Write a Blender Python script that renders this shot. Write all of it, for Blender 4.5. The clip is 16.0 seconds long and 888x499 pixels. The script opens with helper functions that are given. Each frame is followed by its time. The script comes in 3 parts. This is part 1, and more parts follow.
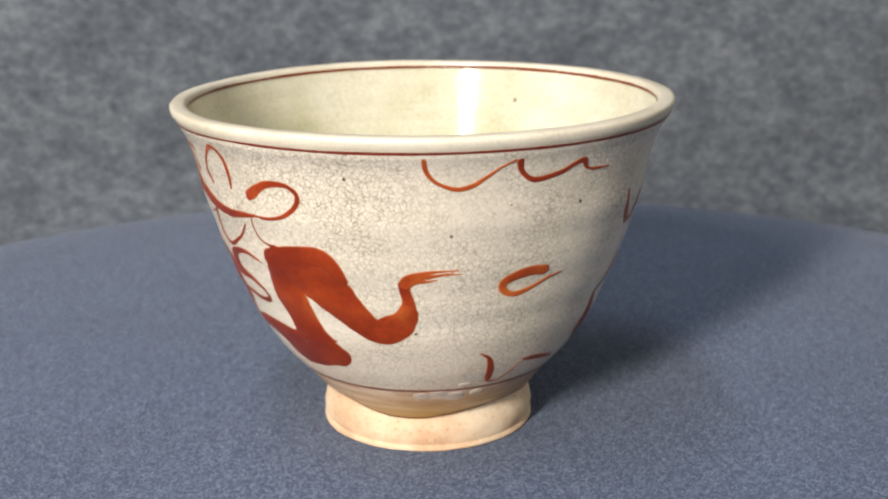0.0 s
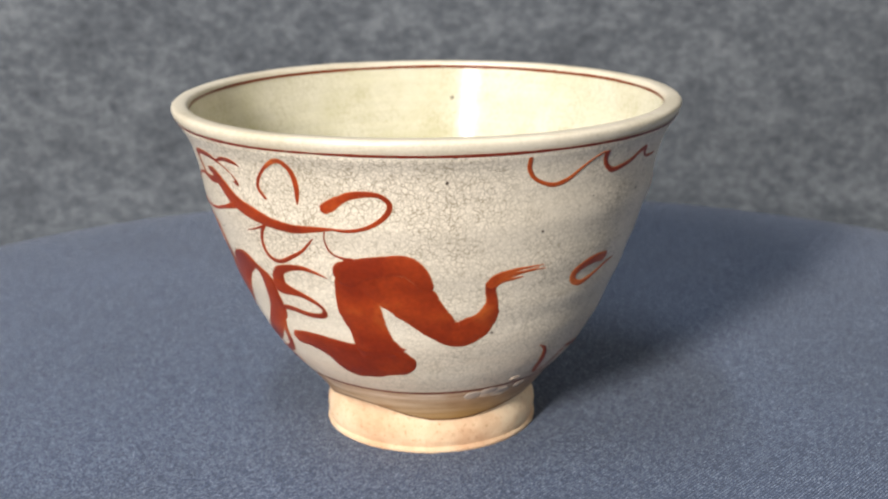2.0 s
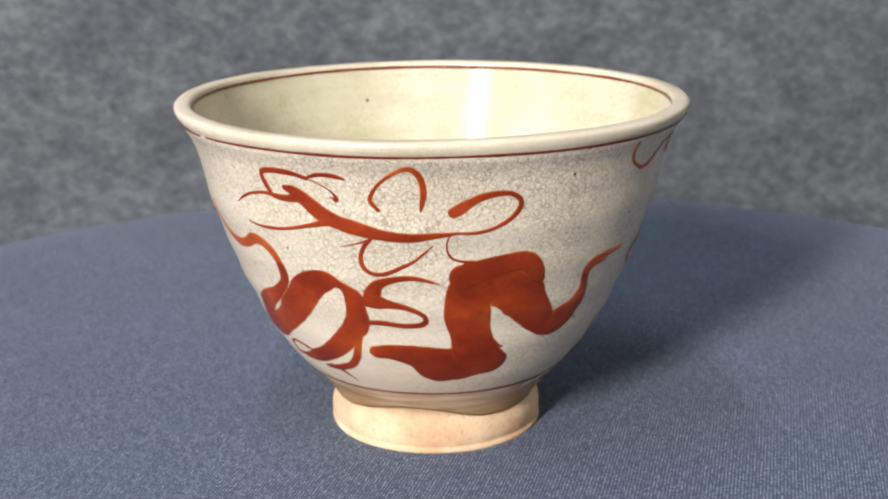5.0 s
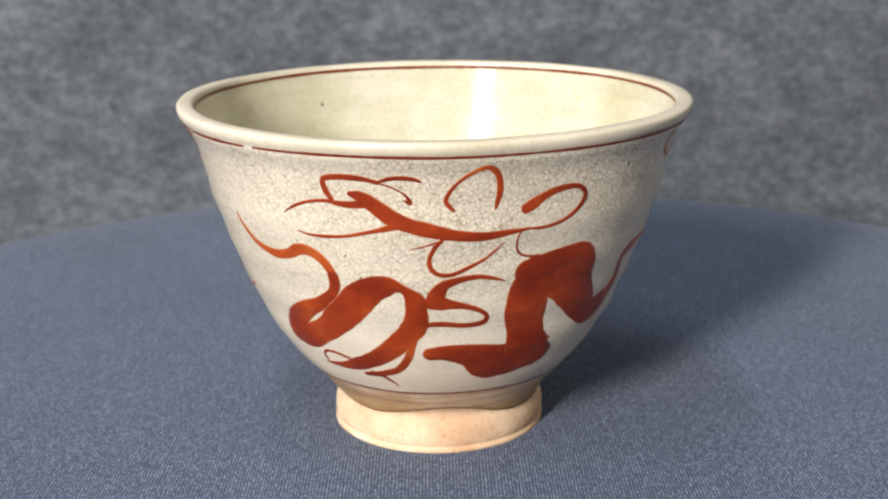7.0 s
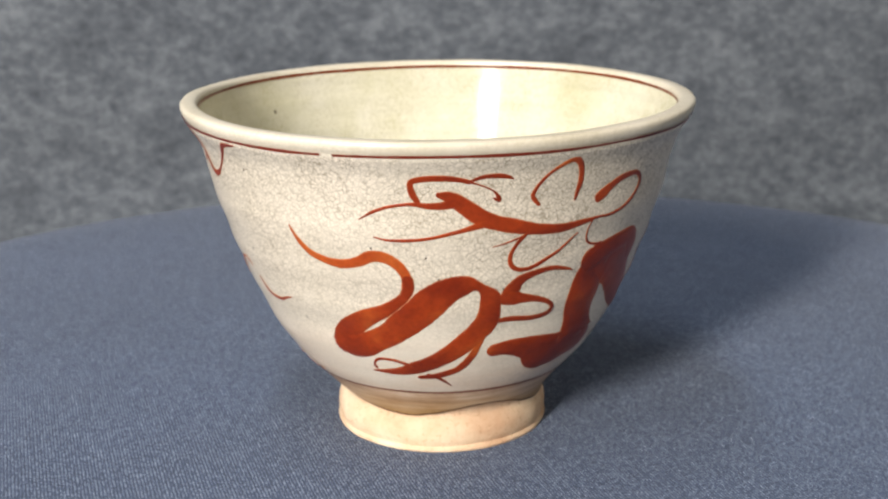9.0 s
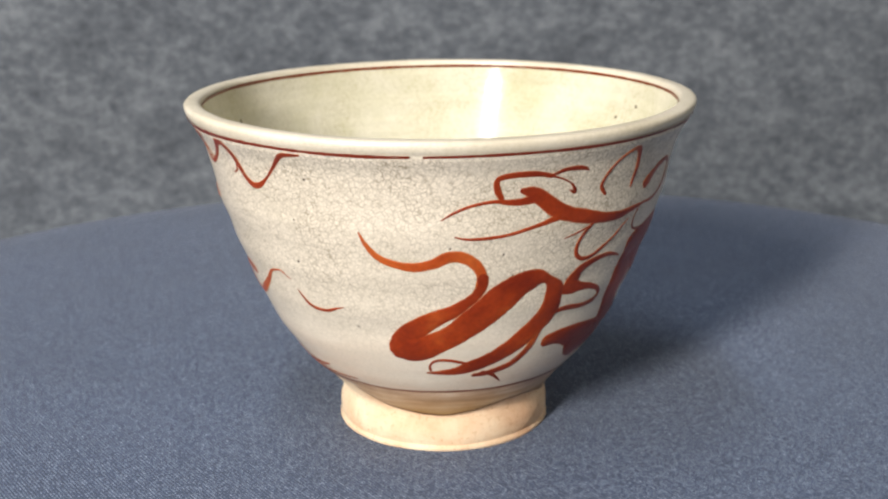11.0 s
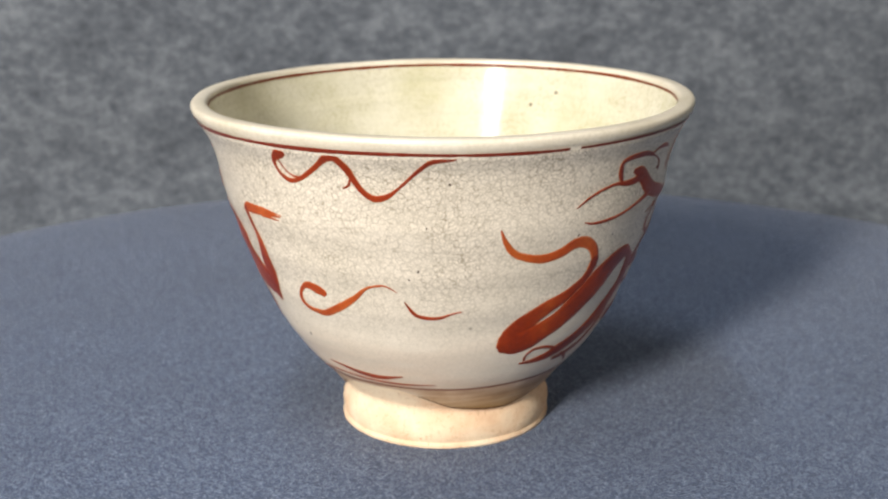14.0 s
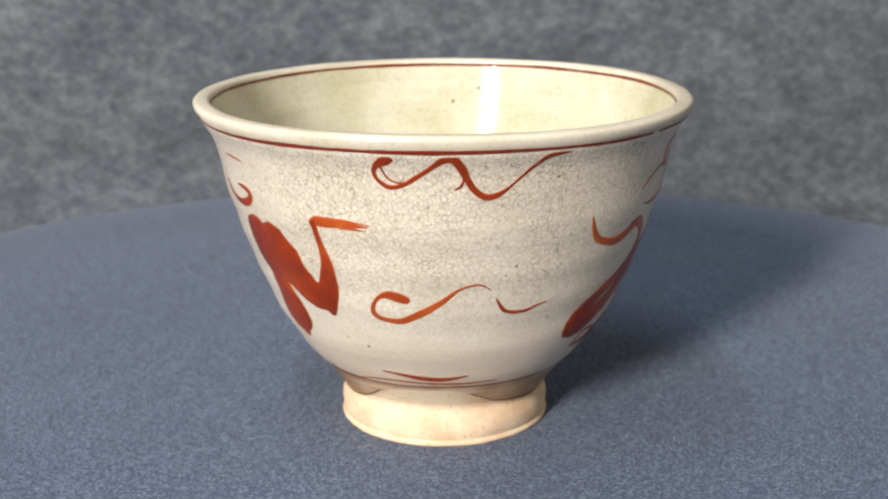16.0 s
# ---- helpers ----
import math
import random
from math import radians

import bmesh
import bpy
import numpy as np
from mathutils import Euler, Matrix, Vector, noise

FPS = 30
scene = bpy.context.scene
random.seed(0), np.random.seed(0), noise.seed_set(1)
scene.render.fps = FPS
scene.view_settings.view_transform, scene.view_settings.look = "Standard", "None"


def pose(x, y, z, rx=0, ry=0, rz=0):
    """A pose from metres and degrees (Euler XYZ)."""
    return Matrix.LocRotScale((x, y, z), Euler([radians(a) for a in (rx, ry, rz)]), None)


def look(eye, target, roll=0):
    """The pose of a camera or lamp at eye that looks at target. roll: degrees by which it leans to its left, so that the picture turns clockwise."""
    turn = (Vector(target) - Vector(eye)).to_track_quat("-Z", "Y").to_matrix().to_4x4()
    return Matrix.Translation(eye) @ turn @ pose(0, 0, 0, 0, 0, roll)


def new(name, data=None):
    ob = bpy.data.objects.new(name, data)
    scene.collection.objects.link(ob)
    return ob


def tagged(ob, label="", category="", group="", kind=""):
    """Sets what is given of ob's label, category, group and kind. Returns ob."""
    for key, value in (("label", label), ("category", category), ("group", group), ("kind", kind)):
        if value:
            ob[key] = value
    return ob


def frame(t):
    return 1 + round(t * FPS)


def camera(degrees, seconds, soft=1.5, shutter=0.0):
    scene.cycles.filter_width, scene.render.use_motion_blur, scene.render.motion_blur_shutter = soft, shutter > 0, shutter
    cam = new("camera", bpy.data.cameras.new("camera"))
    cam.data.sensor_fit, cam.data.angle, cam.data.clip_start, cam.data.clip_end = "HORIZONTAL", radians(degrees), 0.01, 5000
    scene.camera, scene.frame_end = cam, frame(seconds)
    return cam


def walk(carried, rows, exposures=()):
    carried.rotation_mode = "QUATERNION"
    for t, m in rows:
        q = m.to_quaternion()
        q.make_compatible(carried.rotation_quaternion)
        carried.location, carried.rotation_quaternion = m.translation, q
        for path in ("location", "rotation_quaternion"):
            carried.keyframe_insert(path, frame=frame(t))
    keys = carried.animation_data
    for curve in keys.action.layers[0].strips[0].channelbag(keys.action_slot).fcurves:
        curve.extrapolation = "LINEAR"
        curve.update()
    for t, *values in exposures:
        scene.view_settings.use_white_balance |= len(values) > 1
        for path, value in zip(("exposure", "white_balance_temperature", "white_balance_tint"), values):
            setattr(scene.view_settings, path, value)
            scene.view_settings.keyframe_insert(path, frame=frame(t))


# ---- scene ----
# ---------- camera: fixed on its stand ----------
EYE, AIM, ROLL = (0.0, -0.31329, 0.13377), (0.00282, 0.00386, 0.04261), -0.570
cam = camera(39.016, 16.0, soft=2.2)
cam.data.dof.use_dof, cam.data.dof.focus_distance, cam.data.dof.aperture_fstop = True, 0.263, 30.0
walk(cam, [(0, look(EYE, AIM, ROLL)), (16, look(EYE, AIM, ROLL))])

# ---------- light: a desk lamp at the front left, a soft window, an added overhead fill, the pale room ---
world = bpy.data.worlds.new("room_air")
scene.world = world
world.use_nodes = True
world.node_tree.nodes["Background"].inputs[0].default_value = (0.80, 0.88, 1.0, 1)
world.node_tree.nodes["Background"].inputs[1].default_value = 0.30


def area_lamp(name, eye, target, size_x, size_y, watts, colour):
    data = bpy.data.lights.new(name, "AREA")
    data.shape, data.size, data.size_y, data.energy, data.color = "RECTANGLE", size_x, size_y, watts, colour
    ob = new(name, data)
    ob.matrix_world = look(eye, target)
    return ob


area_lamp("desk_lamp_light", (-0.575, -1.08, 0.57), (0, 0, 0.05), 0.10, 0.42, 29.0, (1.0, 0.955, 0.90))
area_lamp("window_light", (-1.75, -0.55, 0.75), (0, 0, 0.05), 0.9, 0.9, 5.2, (0.95, 0.97, 1.0))
# unseen strip behind the inner streak; its warm tint stands in for bounced light
area_lamp("right_strip_light", (0.95, -0.90, 0.85), (0, 0, 0.08), 0.03, 0.5, 1.2, (1.0, 0.95, 0.82))
# unseen overhead strip, added as fill to lift the shaded fabric
area_lamp("overhead_fill_light", (-0.35, -0.45, 1.6), (-0.35, -0.45, 0), 0.08, 1.2, 13.5, (0.95, 0.98, 1.0))
scene.view_settings.exposure = 0.0


# ---------- materials ----------
def material(name, rough=0.5, spec=0.5):
    m = bpy.data.materials.new(name)
    m.use_nodes = True
    b = m.node_tree.nodes["Principled BSDF"]
    b.inputs["Roughness"].default_value = rough
    b.inputs["Specular IOR Level"].default_value = spec
    return m, m.node_tree, b


def node(tree, kind, inputs=None, **settings):
    n = tree.nodes.new(kind)
    for key, value in settings.items():
        setattr(n, key, value)
    for key, value in (inputs or {}).items():
        n.inputs[key].default_value = value
    return n


def coords(tree, scale=(1, 1, 1), turn=(0, 0, 0)):
    c = node(tree, "ShaderNodeTexCoord")
    m = node(tree, "ShaderNodeMapping", {"Scale": scale, "Rotation": turn})
    tree.links.new(c.outputs["Object"], m.inputs["Vector"])
    return m.outputs["Vector"]


def noise_tex(tree, vec, scale, detail=3.0, rough=0.55):
    n = node(tree, "ShaderNodeTexNoise", {"Scale": scale, "Detail": detail, "Roughness": rough})
    tree.links.new(vec, n.inputs["Vector"])
    return n.outputs["Fac"]


def ramp(tree, fac, stops):
    r = node(tree, "ShaderNodeValToRGB")
    els = r.color_ramp.elements
    while len(els) < len(stops):
        els.new(0.5)
    for el, (at, col) in zip(els, stops):
        el.position = at
        el.color = (*col, 1) if len(col) == 3 else col
    tree.links.new(fac, r.inputs["Fac"])
    return r.outputs["Color"]


def mix(tree, fac, a, b, how="MIX"):
    n = node(tree, "ShaderNodeMix", data_type="RGBA", blend_type=how)
    for sock, value in ((n.inputs["Factor"], fac), (n.inputs["A"], a), (n.inputs["B"], b)):
        if isinstance(value, bpy.types.NodeSocket):
            tree.links.new(value, sock)
        elif isinstance(value, tuple):
            sock.default_value = (*value, 1)
        else:
            sock.default_value = value
    return n.outputs["Result"]


def bump(tree, bsdf, height, strength, distance, before=None):
    b = node(tree, "ShaderNodeBump", {"Strength": strength, "Distance": distance})
    tree.links.new(height, b.inputs["Height"])
    if before:
        tree.links.new(before, b.inputs["Normal"])
    tree.links.new(b.outputs["Normal"], bsdf.inputs["Normal"])
    return b.outputs["Normal"]


def grey(v):
    return (v, v, v)


def glaze(name, light, tint, crackle, rough, grime=0.0, shine=0.45):
    """A crackled clear glaze on pale clay: fine dark crazing, cloudy tint, a few iron specks."""
    m, t, b = material(name, rough, shine)
    vec = coords(t)
    wob = node(t, "ShaderNodeTexNoise", {"Scale": 620.0, "Detail": 2.0})
    t.links.new(vec, wob.inputs["Vector"])
    add = node(t, "ShaderNodeVectorMath", operation="MULTIPLY_ADD")
    t.links.new(wob.outputs["Color"], add.inputs[0])
    add.inputs[1].default_value = (0.0019, 0.0019, 0.0019)
    t.links.new(vec, add.inputs[2])
    nets = []
    for size, keep, fine in ((720.0, 420.0, 0.11), (1350.0, 700.0, 0.16)):
        cell = node(t, "ShaderNodeTexVoronoi", {"Scale": size}, feature="DISTANCE_TO_EDGE")
        t.links.new(add.outputs[0], cell.inputs["Vector"])
        broken = ramp(t, noise_tex(t, vec, keep, 3.0, 0.65), [(0.36, grey(0.42)), (0.54, grey(1.0))])
        nets.append(mix(t, 1.0, ramp(t, cell.outputs["Distance"], [(0.015, grey(1)), (fine, grey(0))]), broken, "MULTIPLY"))
    line = mix(t, 1.0, nets[0], mix(t, 1.0, nets[1], grey(0.6), "MULTIPLY"), "LIGHTEN")
    where = ramp(t, noise_tex(t, vec, 34.0, 3.0), [(0.34, grey(0.5)), (0.56, grey(1.0))])
    cloud = mix(t, ramp(t, noise_tex(t, vec, 28.0, 7.0, 0.62), [(0.35, grey(0)), (0.68, grey(1))]), light, tint)
    rings = coords(t, (6, 6, 160))
    streak = ramp(t, noise_tex(t, rings, 3.0, 3.0), [(0.3, grey(0.90)), (0.7, grey(1.0))])
    cloud = mix(t, 1.0, cloud, streak, "MULTIPLY")
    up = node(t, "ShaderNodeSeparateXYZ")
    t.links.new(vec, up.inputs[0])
    # glaze turns tan and darker towards the foot, unevenly by noise
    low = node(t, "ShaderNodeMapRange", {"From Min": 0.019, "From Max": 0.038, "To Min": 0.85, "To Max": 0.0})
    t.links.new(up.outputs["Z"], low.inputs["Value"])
    low_tan = mix(t, 1.0, low.outputs["Result"], ramp(t, noise_tex(t, coords(t, (1, 1, 4)), 42.0, 4.0), [(0.35, grey(0.15)), (0.65, grey(1))]), "MULTIPLY")
    cloud = mix(t, low_tan, cloud, (0.66, 0.50, 0.37))
    high = node(t, "ShaderNodeMapRange", {"From Min": 0.032, "From Max": 0.056, "To Min": 0.22, "To Max": 1.0})
    t.links.new(up.outputs["Z"], high.inputs["Value"])
    side = node(t, "ShaderNodeMapRange", {"From Min": -0.040, "From Max": 0.005, "To Min": 0.8, "To Max": 0.0})
    t.links.new(up.outputs["Y"], side.inputs["Value"])
    where = mix(t, 1.0, where, mix(t, 1.0, high.outputs["Result"], side.outputs["Result"], "LIGHTEN"), "MULTIPLY")
    amount = mix(t, 1.0, mix(t, 1.0, line, where, "MULTIPLY"), grey(crackle), "MULTIPLY")
    col = mix(t, amount, cloud, (0.21, 0.165, 0.105))
    if grime:
        patch = ramp(t, noise_tex(t, vec, 70.0, 5.0, 0.65), [(0.38, grey(0.1)), (0.70, grey(1))])
        spots = ramp(t, noise_tex(t, vec, 900.0, 4.0, 0.65), [(0.46, grey(0.2)), (0.66, grey(1))])
        stain = mix(t, 1.0, mix(t, 1.0, patch, spots, "MULTIPLY"), grey(grime), "MULTIPLY")
        col = mix(t, stain, col, (0.30, 0.255, 0.12))
    dots = node(t, "ShaderNodeTexVoronoi", {"Scale": 130.0}, feature="F1")
    t.links.new(vec, dots.inputs["Vector"])
    pick = node(t, "ShaderNodeSeparateColor")
    t.links.new(dots.outputs["Color"], pick.inputs["Color"])
    near = ramp(t, dots.outputs["Distance"], [(0.05, grey(1)), (0.10, grey(0))])
    some = ramp(t, pick.outputs["Red"], [(0.93, grey(0)), (0.95, grey(0.8))])
    col = mix(t, mix(t, 1.0, near, some, "MULTIPLY"), col, (0.09, 0.06, 0.04))
    t.links.new(col, b.inputs["Base Color"])
    first = bump(t, b, noise_tex(t, vec, 120.0, 3.0), 0.25, 0.0006)
    bump(t, b, line, -0.15, 0.00012, first)
    return m


def brown_skirt():
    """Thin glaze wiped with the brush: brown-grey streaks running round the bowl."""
    m, t, b = material("thin_brown_glaze", 0.34, 0.4)
    streak = noise_tex(t, coords(t, (9, 9, 170)), 3.4, 5.0, 0.6)
    patch = noise_tex(t, coords(t), 60.0, 4.0, 0.6)
    col = ramp(t, mix(t, 0.5, streak, patch), [(0.36, (0.31, 0.165, 0.090)), (0.48, (0.50, 0.32, 0.20)), (0.60, (0.70, 0.54, 0.40))])
    wiped = ramp(t, noise_tex(t, coords(t, (14, 14, 420), (0.06, -0.05, 0)), 2.0, 3.0), [(0.42, grey(1.0)), (0.50, grey(0.80)), (0.58, grey(1.0))])
    col = mix(t, 1.0, col, wiped, "MULTIPLY")
    axis = node(t, "ShaderNodeSeparateXYZ")
    t.links.new(coords(t, (1, 1, 50)), axis.inputs[0])
    pooled = ramp(t, axis.outputs["Z"], [(0.46, grey(1)), (0.90, grey(0))])
    col = mix(t, pooled, col, mix(t, 0.82, col, (0.32, 0.17, 0.035)))
    t.links.new(col, b.inputs["Base Color"])
    bump(t, b, streak, 0.25, 0.0004)
    return m


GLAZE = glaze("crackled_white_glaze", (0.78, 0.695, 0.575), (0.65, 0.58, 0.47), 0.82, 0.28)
LIP = glaze("rim_glaze", (0.75, 0.68, 0.56), (0.58, 0.51, 0.385), 0.14, 0.38, 0.38)
INSIDE = glaze("inner_glaze", (0.70, 0.66, 0.54), (0.50, 0.47, 0.30), 0.12, 0.16, 0.5, 0.13)
SKIRT = brown_skirt()


def clay():
    m, t, b = material("bare_clay", 0.85, 0.2)
    vec = coords(t)
    col = ramp(t, noise_tex(t, vec, 48.0, 7.0, 0.62), [(0.36, (0.62, 0.38, 0.23)), (0.48, (0.73, 0.515, 0.335)), (0.63, (0.80, 0.65, 0.465))])
    dark = ramp(t, noise_tex(t, vec, 1000.0, 3.0, 0.65), [(0.28, (0.72, 0.62, 0.53)), (0.42, grey(1))])
    t.links.new(mix(t, 1.0, col, dark, "MULTIPLY"), b.inputs["Base Color"])
    first = bump(t, b, noise_tex(t, coords(t, (30, 30, 600)), 1.0, 2.0), 0.3, 0.0004)
    bump(t, b, noise_tex(t, vec, 1100.0, 3.0), 0.7, 0.0003, first)
    return m


CLAY = clay()


def iron_red(name, pooled, usual, thin):
    m, t, b = material(name, 0.30, 0.3)
    vec = coords(t)
    pool = ramp(t, noise_tex(t, vec, 75.0, 3.0), [(0.36, pooled), (0.60, usual), (0.82, thin)])
    fine = ramp(t, noise_tex(t, vec, 900.0, 3.0), [(0.3, grey(0.82)), (0.7, grey(1.08))])
    edge = node(t, "ShaderNodeAttribute", attribute_name="thin")
    worn = mix(t, 1.0, ramp(t, edge.outputs["Fac"], [(0.1, grey(0)), (1.0, grey(0.85))]), ramp(t, noise_tex(t, vec, 500.0, 3.0), [(0.3, grey(0.35)), (0.6, grey(1))]), "MULTIPLY")
    col = mix(t, worn, mix(t, 1.0, pool, fine, "MULTIPLY"), (0.62, 0.33, 0.17))
    t.links.new(col, b.inputs["Base Color"])
    bump(t, b, noise_tex(t, vec, 260.0, 3.0), 0.2, 0.0003)
    return m


RED = iron_red("iron_red_enamel", (0.19, 0.020, 0.004), (0.29, 0.037, 0.006), (0.50, 0.115, 0.020))
ORANGE = iron_red("thin_orange_enamel", (0.33, 0.050, 0.008), (0.45, 0.098, 0.018), (0.60, 0.20, 0.06))


def cloth():
    """Blue ribbed fabric: fine threads one way, a looser cross weave, glints on the thread tops painted in as pale
    colour.
    """
    m, t, b = material("blue_fabric", 0.8, 0.25)
    vec = coords(t, turn=(0, 0, radians(TWILL)))
    warp = node(t, "ShaderNodeTexWave", {"Scale": 390.0, "Distortion": 2.0, "Detail": 3.0, "Detail Scale": 1.5}, bands_direction="X")
    t.links.new(vec, warp.inputs["Vector"])
    stretch = node(t, "ShaderNodeMapping", {"Scale": (1300, 360, 1000)})
    t.links.new(vec, stretch.inputs["Vector"])
    slub = noise_tex(t, stretch.outputs["Vector"], 1.0, 3.0, 0.6)
    grain = node(t, "ShaderNodeTexVoronoi", {"Scale": 2300.0}, feature="F1")
    t.links.new(vec, grain.inputs["Vector"])
    one = node(t, "ShaderNodeSeparateColor")
    t.links.new(grain.outputs["Color"], one.inputs["Color"])
    fuzz = mix(t, 0.45, one.outputs["Green"], noise_tex(t, vec, 900.0, 3.0, 0.6))
    rib = mix(t, 0.42, mix(t, 0.28, warp.outputs["Color"], grey(0.5)), slub)
    rough_rib = mix(t, 0.46, rib, fuzz)
    col = ramp(t, rough_rib, [(0.34, (0.020, 0.034, 0.076)), (0.48, (0.038, 0.061, 0.120)), (0.58, (0.060, 0.092, 0.170)), (0.70, (0.26, 0.31, 0.41))])
    blot = ramp(t, noise_tex(t, vec, 14.0, 4.0), [(0.3, grey(0.82)), (0.7, grey(0.97))])
    t.links.new(mix(t, 1.0, col, blot, "MULTIPLY"), b.inputs["Base Color"])
    b.inputs["Sheen Weight"].default_value = 0.15
    bump(t, b, rough_rib, 0.55, 0.0004)
    return m


TWILL = 77.8
CLOTH = cloth()


def felt():
    m, t, b = material("grey_felt", 0.95, 0.1)
    vec = coords(t)
    soft = noise_tex(t, coords(t, (0.85, 1.0, 1.1), (0, 0.25, 0)), 190.0, 5.0, 0.66)
    wide = noise_tex(t, vec, 52.0, 4.0, 0.6)
    patch = noise_tex(t, vec, 13.0, 2.0)
    both = mix(t, 0.18, mix(t, 0.34, soft, wide), patch)
    col = ramp(t, both, [(0.37, (0.066, 0.072, 0.083)), (0.50, (0.106, 0.115, 0.130)), (0.63, (0.172, 0.183, 0.199))])
    t.links.new(col, b.inputs["Base Color"])
    bump(t, b, soft, 0.4, 0.002)
    return m


FELT = felt()


def plain(name, colour, rough):
    m, t, b = material(name, rough, 0.3)
    vec = coords(t)
    tone = ramp(t, noise_tex(t, vec, 6.0, 5.0), [(0.3, tuple(c * 0.9 for c in colour)), (0.7, colour)])
    t.links.new(tone, b.inputs["Base Color"])
    bump(t, b, noise_tex(t, vec, 150.0, 3.0), 0.15, 0.001)
    return m


PLASTER = plain("pale_plaster", (0.62, 0.62, 0.60), 0.9)
BOARD = plain("floor_boards", (0.25, 0.19, 0.14), 0.6)
BLACK = plain("black_plastic", (0.03, 0.03, 0.03), 0.45)


# ---------- mesh helpers ----------
def part(name, bm, mat, parent=None, label=""):
    me = bpy.data.meshes.new(name)
    bm.normal_update()
    bm.to_mesh(me)
    bm.free()
    for one in mat if isinstance(mat, (list, tuple)) else (mat,):
        me.materials.append(one)
    for p in me.polygons:
        p.use_smooth = True
    ob = new(name, me)
    ob.parent = parent
    return tagged(ob, label=label)


def lathe(rows, count=256, closed_ends=(False, False)):
    """Rings of (radius, height, material) or functions of the angle, joined to one skin."""
    bm = bmesh.new()
    rings = []
    for place, _ in rows:
        rings.append([bm.verts.new(place(2 * math.pi * k / count)) for k in range(count)])
    for (a, b), (_, slot) in zip(zip(rings, rings[1:]), rows[1:]):
        for k in range(count):
            f = bm.faces.new((a[k], a[(k + 1) % count], b[(k + 1) % count], b[k]))
            f.material_index = slot
    if closed_ends[0]:
        bm.faces.new(rings[0][::-1])
    if closed_ends[1]:
        bm.faces.new(rings[-1])
    return bm


def slab(x0, x1, y0, y1, z0, z1, soft=0.0):
    bm = bmesh.new()
    bmesh.ops.create_cube(bm, size=1)
    for v in bm.verts:
        v.co = ((x0 + x1) / 2 + v.co.x * (x1 - x0), (y0 + y1) / 2 + v.co.y * (y1 - y0), (z0 + z1) / 2 + v.co.z * (z1 - z0))
    if soft:
        bmesh.ops.bevel(bm, geom=bm.edges[:], offset=soft, segments=3, affect="EDGES")
    return bm


def flat(ob):
    for p in ob.data.polygons:
        p.use_smooth = False
    return ob


# ---------- the room, the table and the felt backdrop ----------
TABLE = -0.046


def room():
    for name, box, mat in (
            ("floor", (-1.8, 1.6, -2.2, 1.2, -0.85, -0.80), BOARD),
            ("ceiling", (-1.8, 1.6, -2.2, 1.2, 1.65, 1.70), PLASTER),
            ("wall_north", (-1.8, 1.6, 1.2, 1.3, -0.85, 1.70), PLASTER),
            ("wall_south", (-1.8, 1.6, -2.3, -2.2, -0.85, 1.70), PLASTER),
            ("wall_west", (-1.9, -1.8, -2.3, 1.3, -0.85, 1.70), PLASTER),
            ("wall_east", (1.6, 1.7, -2.3, 1.3, -0.85, 1.70), PLASTER)):
        tagged(flat(part(name, slab(*box), mat)), kind="structure")
    table = tagged(new("table"), "plain wooden table under the turntable and felt", "table")
    table.location = (0, 0, TABLE - 0.754)
    flat(part("tabletop", slab(-0.75, 0.75, -0.55, 0.60, 0.72, 0.75, 0.004), BOARD, table))
    for x in (-0.70, 0.70):
        for y in (-0.50, 0.55):
            flat(part("leg", slab(x - 0.03, x + 0.03, y - 0.03, y + 0.03, 0.0, 0.72, 0.003), BOARD, table))


def backdrop():
    """One felt sheet: flat on the table, curving up behind the turntable."""
    bm = bmesh.new()
    line = [(-0.50, 0.0)] + [(0.30 + 0.05 * math.sin(a), 0.05 - 0.05 * math.cos(a)) for a in np.linspace(0, math.pi / 2, 12)] + [(0.36, 0.55)]
    xs = np.linspace(-0.72, 0.72, 49)
    turn = [0.0] + [float(a) for a in np.linspace(0, math.pi / 2, 12)] + [math.pi / 2]
    line.insert(1, (-0.1, 0.0))
    turn.insert(1, 0.0)
    skins = []
    for thick in (0.0, 0.003):
        skins.append([[bm.verts.new((x, y + thick * math.sin(w) + (0.0015 * math.sin(9 * x) if z > 0.1 else 0), TABLE + z - thick * math.cos(w))) for x in xs]
                      for (y, z), w in zip(line, turn)])
    top, under = skins
    n, last = len(line), len(xs) - 1
    for i in range(n - 1):
        for k in range(last):
            bm.faces.new((top[i][k], top[i][k + 1], top[i + 1][k + 1], top[i + 1][k]))
            bm.faces.new((under[i][k], under[i + 1][k], under[i + 1][k + 1], under[i][k + 1]))
        for k in (0, last):
            bm.faces.new((top[i][k], top[i + 1][k], under[i + 1][k], under[i][k]))
    for i in (0, n - 1):
        for k in range(last):
            bm.faces.new((top[i][k], top[i][k + 1], under[i][k + 1], under[i][k]))
    bmesh.ops.recalc_face_normals(bm, faces=bm.faces[:])
    ob = part("felt_backdrop", bm, FELT)
    tagged(ob, "mottled grey felt sheet curving up behind the turntable", "backdrop", kind="structure")
    return ob


